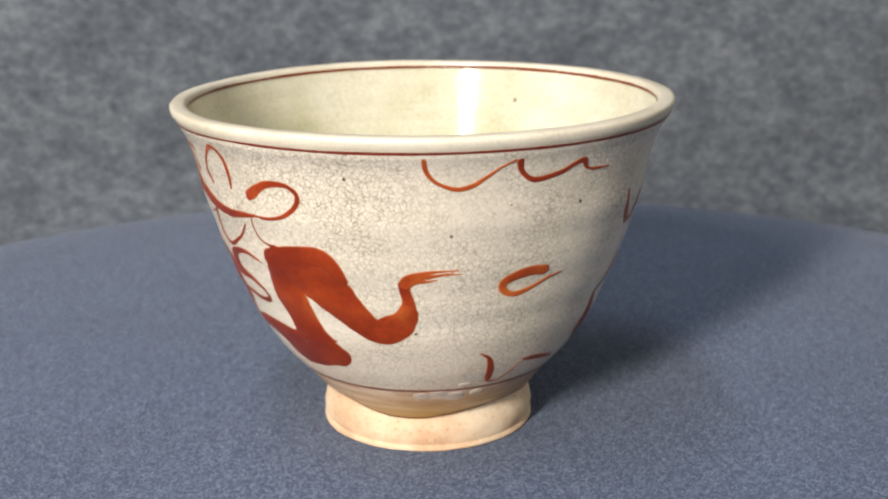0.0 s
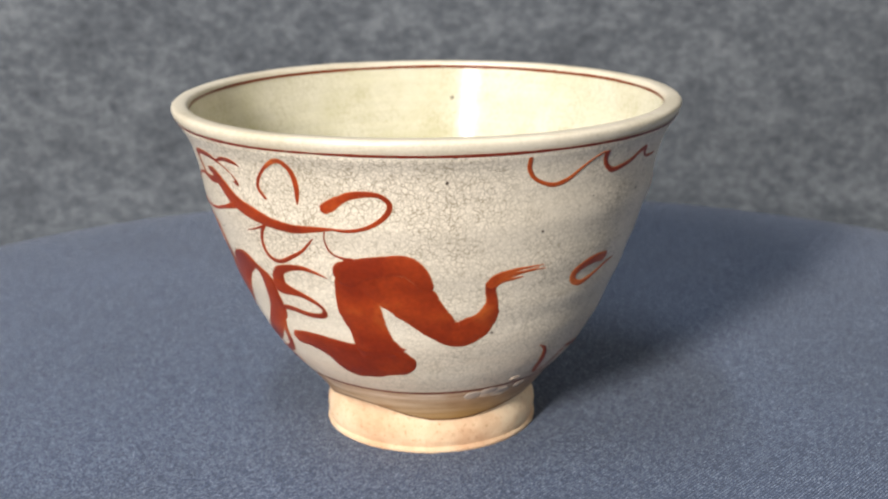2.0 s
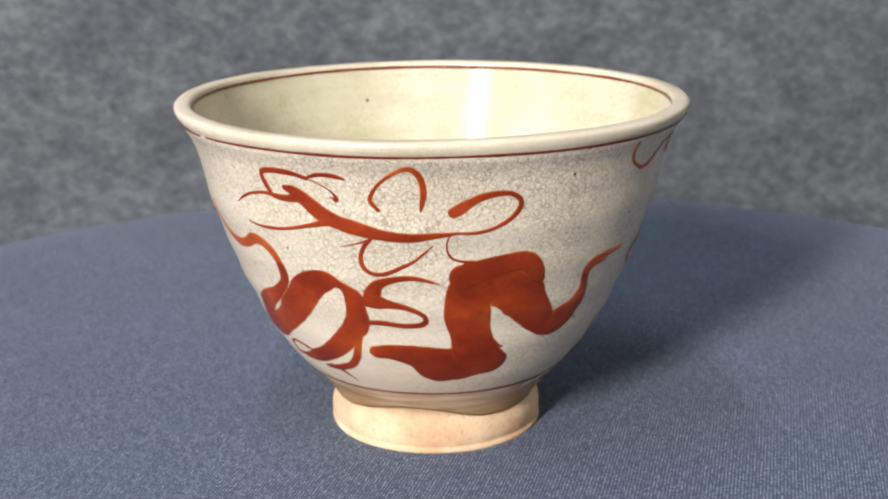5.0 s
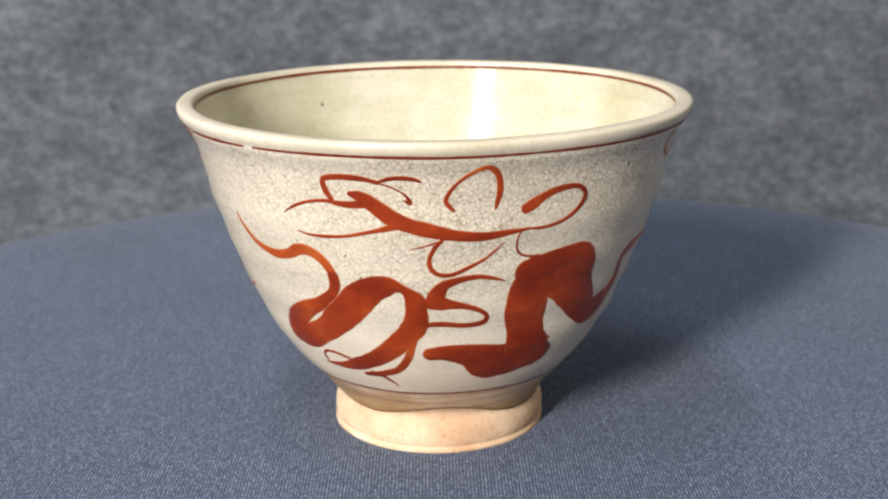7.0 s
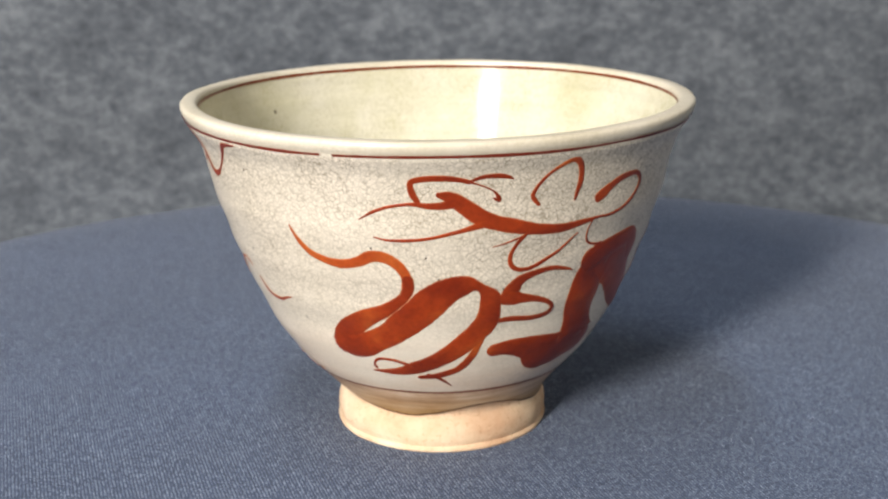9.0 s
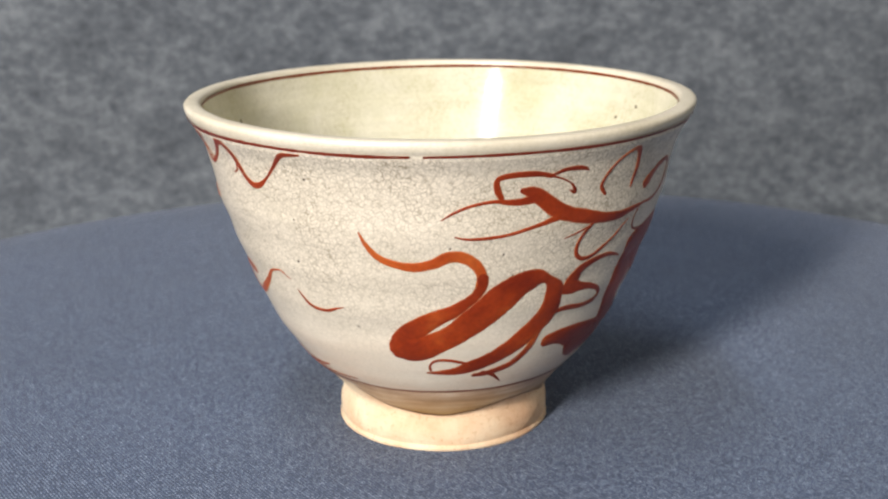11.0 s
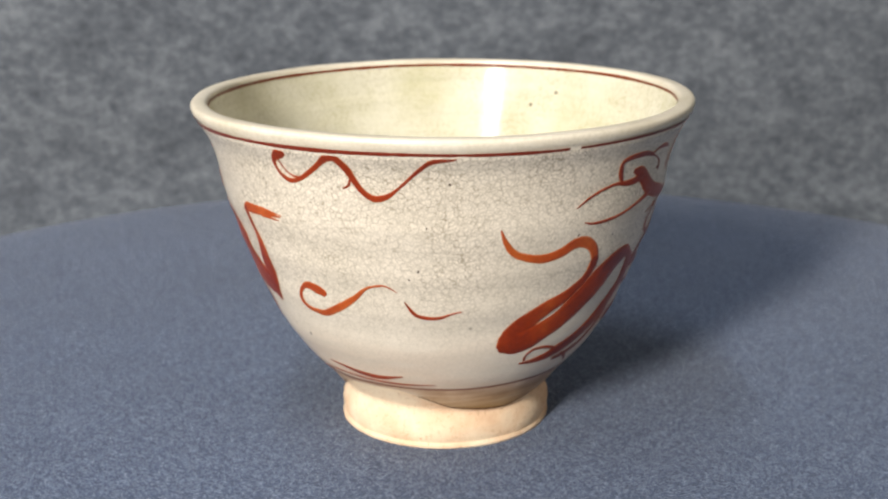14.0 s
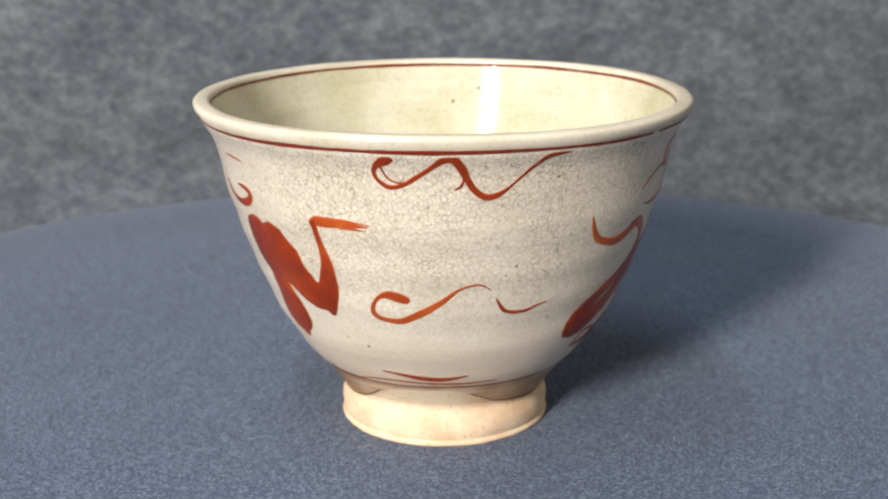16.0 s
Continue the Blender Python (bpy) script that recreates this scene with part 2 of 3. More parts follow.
# ---------- the turntable ----------
def turntable():
    thing = tagged(new("turntable"), "round turntable covered with ribbed blue fabric", "turntable")
    rim = 0.2535
    rows = []
    for r, z in ((0.0005, 0.0), (0.05, 0.0), (0.10, 0.0), (0.15, 0.0), (0.20, 0.0), (0.235, 0.0)):
        rows.append((lambda a, r=r, z=z: (DISC[0] + r * math.cos(a), DISC[1] + r * math.sin(a), z), 0))
    for s in np.linspace(0, math.pi, 11):
        r, z = rim - 0.006 + 0.006 * math.sin(s), -0.006 + 0.006 * math.cos(s)
        rows.append((lambda a, r=r, z=z: (DISC[0] + (r + 0.0006 * math.sin(5 * a) + 0.0004 * math.sin(13 * a)) * math.cos(a),
                                          DISC[1] + (r + 0.0006 * math.sin(5 * a) + 0.0004 * math.sin(13 * a)) * math.sin(a), z), 0))
    rows.append((lambda a: (DISC[0] + 0.0005 * math.cos(a), DISC[1] + 0.0005 * math.sin(a), -0.012), 0))
    part("cover", lathe(rows, 192, (True, True)), CLOTH, thing, "ribbed blue fabric cover")
    base = []
    for r, z in ((0.09, -0.0125), (0.095, -0.016), (0.095, -0.036), (0.10, -0.0405), (0.10, -0.0428)):
        base.append((lambda a, r=r, z=z: (r * math.cos(a), r * math.sin(a), z), 0))
    part("base", lathe(base, 96, (True, True)), BLACK, thing, "black plastic turning base")
    return thing


# ---------- the bowl ----------
OUT_Z = [0, 4, 8, 10, 12, 16, 20, 24, 28, 32, 36, 40, 44, 48, 52, 56, 60, 64, 68, 72, 76, 79, 81.5, 84.5]
OUT_R = [26.6, 26.9, 26.3, 26.6, 27.9, 31, 34.9, 38.0, 40.85, 43.05, 45.05, 46.65, 48.45, 49.95, 51.45, 52.75, 54.05, 55.25, 56.15, 56.75, 57.95, 59.4, 61.2, 62.5]
OVAL, LEAN = (-0.01001, -0.00211), (-0.00526, 0.00086)
LINE_Z = 18.9


def girth(z):
    """Outer radius at a height, millimetres, smoothed along the profile."""
    return float(np.mean([np.interp(z + s, OUT_Z, OUT_R) for s in (-1.4, -0.7, 0, 0.7, 1.4)])) if 9 < z < 82 else float(np.interp(z, OUT_Z, OUT_R))


def place(angle, r, z):
    """A point of the bowl, slightly oval and leaning as thrown by hand; millimetres in, metres out."""
    r = r * (1 + (OVAL[0] * math.cos(2 * angle) + OVAL[1] * math.sin(2 * angle)) * z / 80)
    x, y = r * math.cos(angle), r * math.sin(angle)
    w = min(1.0, z / 40)
    return Vector((x + LEAN[0] * z, y + LEAN[1] * z, z - w * (LEAN[0] * x + LEAN[1] * y))) * 0.001


def dents(angle, z):
    """Small unevenness left by the potter's fingers."""
    pressed = -0.35 * math.exp(-(((math.degrees(angle) + 154) % 360 - 180) / 25) ** 2)
    return pressed + 0.16 * noise.noise((2.2 * math.cos(angle), 2.2 * math.sin(angle), z * 0.16)) + 0.10 * math.sin(z * 0.62 + 0.7 * math.sin(angle))


def skin(angle, z, off=0.0):
    return place(angle, girth(z) + dents(angle, z) * min(1, max(0, (z - 12) / 10)) * min(1, max(0, (80 - z) / 6)) + off, z)


EDGE_AT = [-134, -126, -118, -108, -95, -76, -56, 0, 40, 52, 62, 69, 79, 92, 104, 117, 130, 159, 175, 191, 208, 218, 226]
EDGE_Z = [9.3, 8.7, 8.3, 8.4, 9.4, 10.9, 11.5, 9.4, 9.4, 9.9, 12.0, 15.2, 16.7, 17.4, 17.6, 14.0, 10.8, 9.3, 11.0, 13.0, 12.2, 10.8, 9.3]


def glaze_edge(angle):
    a = math.degrees(angle)
    near = [float(np.interp((a + s + 134) % 360 - 134, EDGE_AT, EDGE_Z)) for s in (-8, -5, -2, 0, 2, 5, 8)]
    return sum(near) / len(near) + 0.25 * noise.noise((6 * math.cos(angle), 6 * math.sin(angle), 3.0))


RIM_AT = [100, 118, 132, 148, 170, 180, 192, 214, 230, 250, 300, 420]
RIM_UP = [0.62, 0.55, 0.2, 0.25, 0.12, 0.25, 0.1, 0.37, 0.6, 0.3, 0.3, 0.3]
LINE_UP = [0.34, 0.39, 0.05, 0.0, 0.32, 0.28, 0.1, 0.4, 0.2, 0.23, 0.0, 0.0]


def around(angle, values):
    """A value given at some directions round the rim, smoothed between them."""
    a = math.degrees(angle)
    return sum(float(np.interp((a + s - 70) % 360 + 70, RIM_AT, values)) for s in (-9, -4, 0, 4, 9)) / 5


def rim_lift(angle):
    return around(angle, RIM_UP)


def line_lift(angle):
    return around(angle, LINE_UP)


def tea_bowl():
    bowl = tagged(new("tea_bowl"), "crackled off-white glazed tea bowl with iron-red dragons, on the blue turntable", "bowl")
    rows = []
    # thin brown glaze from its wavy lower edge up to the painted line
    for k in range(9):
        s = k / 8
        rows.append((lambda a, s=s: skin(a, glaze_edge(a) + (LINE_Z - glaze_edge(a)) * s, 0.12 + 0.22 * math.sin(min(1, s * 6) * math.pi / 2)), 3))
    for z in np.linspace(LINE_Z + 0.8, 81.3, 64):
        rows.append((lambda a, z=z: skin(a, z, 0.34), 0))
    lip = [(61.3, 81.7), (61.8, 82.2), (62.25, 82.8), (62.5, 83.6), (62.5, 84.3), (62.15, 84.72), (61.4, 84.9), (60.3, 84.95), (59.3, 84.92), (58.8, 84.7), (58.5, 84.2), (58.45, 83.6)]
    rows += [(lambda a, r=r, z=z: place(a, r + 0.12 * noise.noise((3 * math.cos(a), 3 * math.sin(a), 0)), z + rim_lift(a) * min(1, (z - 81) / 2) + 0.10 * noise.noise((5 * math.cos(a), 5 * math.sin(a), 5))), 1) for r, z in lip]
    for z in np.linspace(82.6, 22.0, 42):
        rows.append((lambda a, z=z: place(a, (58.2 - 0.20 * (82.6 - z) - 0.0044 * (82.6 - z) ** 2 if z > 60 else girth(z) - 2.45 - 1.1 * (85 - z) / 65) + 0.07 * noise.noise((4 * math.cos(a), 4 * math.sin(a), z * 0.07)) + 0.012 * math.sin(z * 0.9 + 2 * math.sin(a)), z), 2))
    for r, z in ((28, 17.5), (22, 15.2), (14, 13.8), (6, 13.2), (0.3, 13.0)):
        rows.append((lambda a, r=r, z=z: place(a, r, z), 2))
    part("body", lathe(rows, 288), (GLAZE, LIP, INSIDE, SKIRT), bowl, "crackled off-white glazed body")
    rows = []
    for r, z in ((21.0, 3.0), (21.4, 0.4), (22.0, 0.0), (27.0, 0.0), (27.3, 0.12), (27.4, 0.5), (27.3, 1.0), (26.85, 1.3), (26.8, 1.55), (27.0, 1.9), (27.15, 3.0), (27.25, 4.4), (27.05, 6.0), (26.5, 7.6), (25.95, 8.8), (25.95, 10.0), (26.9, 11.4), (29.0, 13.6), (31.0, 16.0), (33.5, 18.6)):
        rows.append((lambda a, r=r, z=z: place(a, r + 0.22 * noise.noise((3 * math.cos(a), 3 * math.sin(a), z * 0.3)) + 0.10 * noise.noise((11 * math.cos(a), 11 * math.sin(a), z * 0.6)), z), 0))
    part("foot", lathe(rows, 256), CLAY, bowl, "bare unglazed clay foot ring")
    return bowl


def spline(points, step=0.45):
    """A smooth brush path through (degrees round, height, width), sampled about evenly."""
    p = np.array(points, float)
    ext = np.vstack([2 * p[0] - p[1], p, 2 * p[-1] - p[-2]])
    out = []
    for i in range(1, len(ext) - 2):
        a, b, c, e = ext[i - 1:i + 3]
        long = math.hypot(math.radians(c[0] - b[0]) * girth(b[1]), c[1] - b[1])
        n = max(2, int(long / step))
        for k in range(n):
            s = k / n
            out.append(0.5 * (2 * b + (c - a) * s + (2 * a - 5 * b + 4 * c - e) * s * s + (3 * b - a - 3 * c + e) * s ** 3))
    out.append(ext[-2])
    return np.array(out)


LAYER = [0]


def stroke(bowl, points, name="brush_stroke", lift=0.47, paint=None):
    """A stroke of thick enamel lying on the glaze: rounded ends, a swelling width, a slightly ragged edge."""
    LAYER[0] += 1
    path = spline(points)
    z0 = path[:, 1]
    r0 = np.array([girth(z) for z in z0])
    slope = np.array([math.hypot(1, (girth(z + 1) - girth(z - 1)) / 2) for z in z0])
    u = np.concatenate([[0], np.cumsum(np.radians(np.diff(path[:, 0])) * (r0[1:] + r0[:-1]) / 2)])
    v = np.concatenate([[0], np.cumsum(np.diff(z0) * (slope[1:] + slope[:-1]) / 2)])
    tu, tv = np.gradient(u), np.gradient(v)
    size = np.hypot(tu, tv) + 1e-9
    tu, tv = tu / size, tv / size
    half = np.maximum(path[:, 2], 0.14) / 2
    items = [(i, 0.0, 1.0) for i in range(len(path))]
    cap = [(0.35, 0.94), (0.65, 0.76), (0.88, 0.47), (0.98, 0.18)]
    items = [(0, -a, b) for a, b in cap[::-1]] + items + [(len(path) - 1, a, b) for a, b in cap]
    bm = bmesh.new()
    thin = bm.verts.layers.float.new("thin")
    rows = []
    for j, (i, ahead, narrow) in enumerate(items):
        rag = 1 + 0.05 * noise.noise((j * 0.21, LAYER[0] * 7.3, 0)) + 0.03 * noise.noise((j * 0.9, LAYER[0] * 3.1, 5))
        w = half[i] * narrow * rag
        rim = min(0.3, 0.28 / max(w, 0.01))
        row = []
        for side in (-1, rim - 1, -0.35, 0, 0.35, 1 - rim, 1):
            du = tu[i] * ahead * half[i] * 0.85 - tv[i] * side * w
            dv = tv[i] * ahead * half[i] * 0.85 + tu[i] * side * w
            a = math.radians(path[i, 0]) + du / r0[i]
            z = min(81.0, max(12.0, z0[i] + dv / slope[i]))
            row.append(bm.verts.new(skin(a, z, lift + LAYER[0] * 0.0015 - (0.10 if abs(side) > 0.99 else 0.0))))
            row[-1][thin] = 1.0 if abs(side) > 0.99 else 0.0
        rows.append(row)
    for a, b in zip(rows, rows[1:]):
        for k in range(len(a) - 1):
            try:
                bm.faces.new((a[k], b[k], b[k + 1], a[k + 1]))
            except ValueError:
                pass
    bmesh.ops.recalc_face_normals(bm, faces=bm.faces[:])
    return part(name, bm, paint or RED, bowl, "iron-red brush stroke" if paint is None else "thin orange dry-brush stroke")


def painted_ring(bowl, name, place_at, width, gaps, seed):
    """A thin brushed line round the bowl, thinner and thicker along its way, broken where the brush skipped."""
    bm = bmesh.new()
    n = 420
    rows = []
    for k in range(n):
        a = 2 * math.pi * k / n
        w = width * (1 + 0.4 * noise.noise((4 * math.cos(a), 4 * math.sin(a), seed)) + 0.2 * noise.noise((30 * math.cos(a), 30 * math.sin(a), seed)))
        deg = math.degrees(a)
        w *= 1 + 0.5 * math.exp(-((deg - 92) / 42) ** 2) if name == "rim_line" else 1.0
        w *= 0.0 if any(lo < deg < hi for lo, hi in gaps) else 1.0
        s = (0.08 if name == "rim_line" else 0.25) * noise.noise((2 * math.cos(a), 2 * math.sin(a), seed + 4))
        rows.append((w, [bm.verts.new(place_at(a, s - w / 2)), bm.verts.new(place_at(a, s)), bm.verts.new(place_at(a, s + w / 2))]))
    for k in range(n):
        (w1, a), (w2, b) = rows[k], rows[(k + 1) % n]
        if w1 and w2:
            bm.faces.new((a[0], b[0], b[1], a[1]))
            bm.faces.new((a[1], b[1], b[2], a[2]))
    return part(name, bm, RIMRED if name == "rim_line" else (EDGE if name == "glaze_rim" else INNER if name == "inner_line" else DULL), bowl, "thin brushed red line")


DULL = plain("brown_red_wash", (0.19, 0.040, 0.018), 0.35)
RIMRED = plain("rim_red_wash", (0.20, 0.026, 0.008), 0.3)
EDGE = plain("thin_glaze_edge", (0.16, 0.075, 0.03), 0.3)
INNER = plain("inner_red_wash", (0.17, 0.036, 0.010), 0.32)
SPECK = plain("iron_speck_brown", (0.06, 0.04, 0.03), 0.4)


def decoration(bowl):
    painted_ring(bowl, "rim_line", lambda a, s: place(a, girth(81.7 + s + line_lift(a)) + 0.5, 81.7 + s + line_lift(a)), 0.62, ((150.2, 152.0),), 1.0)
    painted_ring(bowl, "inner_line", lambda a, s: place(a, 58.26 + s * 0.1, 83.45 + s + 0.6 * rim_lift(a)), 0.76, (), 9.0)
    painted_ring(bowl, "glaze_rim", lambda a, s: skin(a, glaze_edge(a) + 0.25 + s, 0.36), 0.42, ((70, 112),), 23.0)
    painted_ring(bowl, "foot_line", lambda a, s: skin(a, LINE_Z + s, 0.45), 0.7, (), 17.0)
    stroke(bowl, [(216, 54.8, 6.07), (220.6, 53.1, 9.98), (225.9, 51.1, 13.49), (230.2, 47.2, 11.65), (234.6, 42.7, 9.23), (239.2, 38.9, 7.29), (243.2, 38, 7.82), (247.2, 39.5, 7.9), (249.6, 41.6, 6.09), (250.6, 43.4, 4.79)])
    stroke(bowl, [(249.4, 41.1, 5.2), (250.5, 43.7, 4.33), (250.9, 46.3, 2.86), (250.2, 49, 2.56), (250.2, 50.8, 2.9)])
    stroke(bowl, [(250, 50.9, 2.61), (250.9, 52.2, 2.23), (252.6, 53.1, 1.65), (256.6, 53.9, 0.94), (260.1, 54.1, 0.5), (263.3, 54.2, 0.23)], paint=ORANGE)
    stroke(bowl, [(250.4, 50.6, 2.46), (251.7, 51.8, 2.07), (254.5, 52.5, 1.49), (257.8, 53, 0.86), (261, 53.2, 0.39), (264.1, 53.2, 0.2)], paint=ORANGE)
    stroke(bowl, [(251.1, 50.5, 1.72), (252.8, 51.4, 1.33), (255.6, 51.6, 0.78), (258.1, 51.9, 0.28)], paint=ORANGE)
    stroke(bowl, [(252, 52.4, 1.07), (255.2, 53, 0.74), (258.6, 53.3, 0.36), (262.1, 53.7, 0.2)], paint=ORANGE)
    stroke(bowl, [(218, 54.1, 8.18), (216.3, 50.4, 9.69), (216, 46.6, 10.43), (216.3, 42.8, 10.48), (217.6, 38.1, 9.3), (218.9, 34.1, 10.5), (221.5, 30.6, 11.81), (224.3, 29.4, 9.45), (225.2, 29, 8.44)])
    stroke(bowl, [(189.9, 32.6, 4.36), (194.8, 32.9, 5.14), (202.1, 31.8, 7.98), (208.6, 29.5, 12.47), (214.3, 28.8, 10.9), (219.9, 29.2, 9.68), (224.4, 29.4, 8.34)])
    stroke(bowl, [(214.5, 53.3, 7.25), (218.7, 54.8, 6.13), (224.1, 55.9, 5.62), (229.4, 56.1, 5.53), (232.4, 53.8, 4.65), (234, 50.8, 3.73)])
    stroke(bowl, [(211.2, 64, 0.38), (210.5, 61.8, 0.39), (210.9, 59.3, 0.57), (212.3, 57.9, 0.6), (214.9, 57.3, 0.76), (216.5, 57.2, 0.91)])
    stroke(bowl, [(212.5, 64.4, 0.57), (216.7, 64.2, 0.91), (221, 65.1, 0.98), (224.5, 67, 1.21), (226.5, 69.3, 1.4), (226.5, 71.2, 1.33), (224.4, 72.7, 1.3), (221.3, 72.9, 1.63), (217.9, 72.3, 1.94), (215.2, 71, 2.31), (213.3, 69.8, 2.84), (211.8, 69, 2.53)])
    stroke(bowl, [(195.8, 69.5, 0.86), (194.6, 70.8, 1.09), (194.1, 71.9, 1.08), (195.1, 74.1, 0.88), (197, 76.2, 0.84), (199.6, 78.1, 1.07), (202.1, 79.2, 1.49), (203.8, 78.7, 1.59), (205.2, 76.6, 1.54), (205.6, 73.6, 1.5), (205.2, 71, 1.15), (204.9, 69.5, 0.52)])
    stroke(bowl, [(169, 71.4, 1.32), (167.9, 73.5, 1.66), (167.8, 75.9, 1.44), (170.5, 76.7, 1.65), (174.3, 76.8, 1.7), (177.3, 76.5, 1.37), (180, 75.8, 1.15)])
    stroke(bowl, [(179.6, 75.8, 0.66), (182.8, 76.9, 1.16), (185.8, 77, 1.33), (188.1, 76.6, 1.02), (189.1, 76.1, 0.42)])
    stroke(bowl, [(180.3, 75.7, 0.55), (183.2, 74.6, 0.41), (185.3, 73.4, 0.53), (186.3, 72.1, 1), (186.5, 71.2, 1.02), (185.2, 71.9, 0.4)])
    stroke(bowl, [(173.5, 73, 1.41), (175.6, 72.5, 2.81), (178, 71, 3.65), (182.2, 67.9, 4.02), (185.8, 66.3, 3.67), (190.7, 65, 3.66), (195.7, 63.9, 2.9), (202.1, 63.3, 2.42), (208.5, 63.9, 1.58), (211.8, 64.2, 0.88), (213.5, 64.3, 0.58)])
    stroke(bowl, [(155.8, 67, 0.25), (159.1, 68.9, 0.74), (163.1, 70.3, 0.77), (167.5, 70.9, 0.94), (170.8, 70.5, 1.47), (174.1, 70.5, 1.93), (177.4, 71.2, 2.55)])
    stroke(bowl, [(158.9, 63.1, 0.35), (161.6, 62.5, 0.64), (166.1, 62.5, 0.92), (171.2, 63, 0.86), (176.1, 64.1, 0.96), (180.1, 65.1, 1.33), (183.3, 66.1, 2.1)])
    stroke(bowl, [(185.8, 60.4, 0.21), (188.7, 61.1, 0.42), (191.7, 62.1, 0.56), (193.8, 63, 0.55)])
    stroke(bowl, [(193.3, 62.7, 0.93), (191.5, 60.7, 1.03), (190.3, 57.9, 1.1), (190.8, 55.5, 1.21), (192.9, 54.2, 1.18), (195.9, 54.3, 1.2), (199.8, 56, 1.05), (203.1, 57.7, 0.76), (205.6, 59.8, 0.6), (207.4, 61.4, 0.23)])
    stroke(bowl, [(208.9, 51.8, 0.22), (206.5, 52.6, 0.9), (202.7, 53.4, 1.35), (199.3, 53.2, 1.67), (195.9, 52.4, 2.13), (193.5, 51.3, 2.91), (192.1, 49.3, 4), (191.2, 47.1, 4.16)])
    stroke(bowl, [(190.6, 47.1, 3.83), (193.2, 46.8, 3.83), (196.1, 46.4, 2.54), (199.7, 45.8, 1.73), (203.1, 44.6, 1.36), (205, 43.2, 1.15), (205, 41.8, 1.52), (203.2, 40.9, 1.61), (198.6, 40.7, 1.57), (193.9, 41.2, 1.73), (190.1, 41.1, 1.55), (187.7, 40.3, 1.41), (186.4, 38.5, 1.33), (184.8, 35.3, 1.7), (182.7, 31, 2.07), (179.5, 27.7, 2.19), (175.9, 26.3, 2.36), (171.3, 25.2, 2.12), (166.7, 24.8, 1.72)])
    stroke(bowl, [(137.3, 63.7, 0.43), (138.6, 60.8, 1.21), (141, 57.9, 1.76), (144.6, 56.4, 1.99), (149.1, 55.7, 2.43), (153.7, 56.5, 2.6), (157.5, 58.2, 3.08), (160.9, 58, 2.93), (164, 56, 2.65), (165.6, 53.2, 2.38), (165.2, 50.7, 2.13)], paint=ORANGE)
    stroke(bowl, [(165.8, 52.7, 2.83), (165.8, 50.7, 2.75), (164.5, 48.2, 2.64), (162.1, 46.3, 2.96), (158.5, 44.1, 3.7), (154.1, 42.3, 4.75), (149.6, 39.8, 5.56), (146.4, 37.3, 6.31), (144.2, 34.9, 6.09), (142.4, 33.7, 4.56), (141.4, 32.9, 2.42)])
    stroke(bowl, [(142.6, 32.1, 3.52), (145.4, 32.5, 6.25), (149.6, 33.6, 7.41), (154.4, 35.5, 6.54), (159.2, 37.7, 6.55), (163.7, 40.8, 7.51), (168.1, 44.1, 7.99), (172.3, 47.8, 8.03), (176.1, 50.2, 7.06), (180.2, 51.2, 5.32), (183.5, 50.5, 2.35), (186.2, 47.9, 4.69), (186.6, 44.8, 5.09), (185.9, 40.8, 6.07), (182.9, 37.4, 5.76), (178.8, 34.1, 5.38), (174.6, 31.5, 5.11), (170.1, 29.4, 4.57), (165.5, 27.9, 4.64), (160.8, 26.6, 3.32), (155.8, 26.1, 2.1), (150.8, 26, 0.76)])
    stroke(bowl, [(151.9, 27, 0.88), (151.8, 28.5, 0.55), (153.9, 30, 1), (157.7, 30.1, 1.07), (161.2, 29.4, 1.08), (164.4, 28.6, 0.85)])
    stroke(bowl, [(169.4, 25.7, 1.21), (172.8, 24.5, 1.21), (175.4, 23, 0.74), (177.2, 21.7, 0.33)])
    stroke(bowl, [(90.2, 80.2, 1.9), (89.3, 80, 3.0), (88.2, 79.4, 2.3), (87, 78.4, 1.4), (86.5, 77.1, 1.05), (86.9, 75.6, 0.95), (88.1, 74.4, 1.05), (89.8, 73.7, 1.3), (92.4, 74.3, 1.1), (95.2, 76.1, 1.2), (98.2, 78.3, 1.3), (100.5, 80.1, 1.9), (102.6, 80.7, 2.5)])
    stroke(bowl, [(88, 78.6, 0.56), (88.6, 76.9, 0.5), (89.6, 75.5, 0.49), (91.2, 74.8, 0.56), (92.9, 74.8, 0.54)])
    stroke(bowl, [(102.6, 80.7, 2.16), (104.4, 78.2, 2.14), (105.6, 75.6, 1.68), (107.3, 73, 1.47), (109.7, 71.4, 1.67), (112.4, 71.9, 1.36), (114.8, 73.6, 0.71), (117.1, 75.8, 0.73), (119.7, 78.3, 1.01), (122.2, 80.2, 1.36), (126.4, 81.2, 1.73)])
    stroke(bowl, [(104.8, 75.3, 0.5), (104.3, 74, 0.64), (103.1, 73.3, 0.39)])
    stroke(bowl, [(90.8, 45.9, 2.34), (89.2, 46.4, 2.85), (86.3, 47, 2.31), (83.6, 46.1, 1.13), (81.9, 44.1, 1.03), (81.5, 42, 1.39), (83, 40.6, 1.53), (85.9, 40.1, 1.63), (89.1, 40.1, 1.88), (93.3, 41.8, 1.98), (97.2, 43.8, 1.89), (100.9, 46.1, 1.38), (104.4, 48.8, 0.77), (107.9, 49.9, 0.64), (110, 49.9, 0.47), (112.5, 48.5, 0.22)], paint=ORANGE)
    stroke(bowl, [(114.3, 46, 0.25), (115.5, 44.2, 0.78), (117, 42.6, 1.07), (119.6, 41.9, 1.1), (123, 41.9, 1.01), (126.1, 42.9, 0.62), (128.9, 43.6, 0.31)])
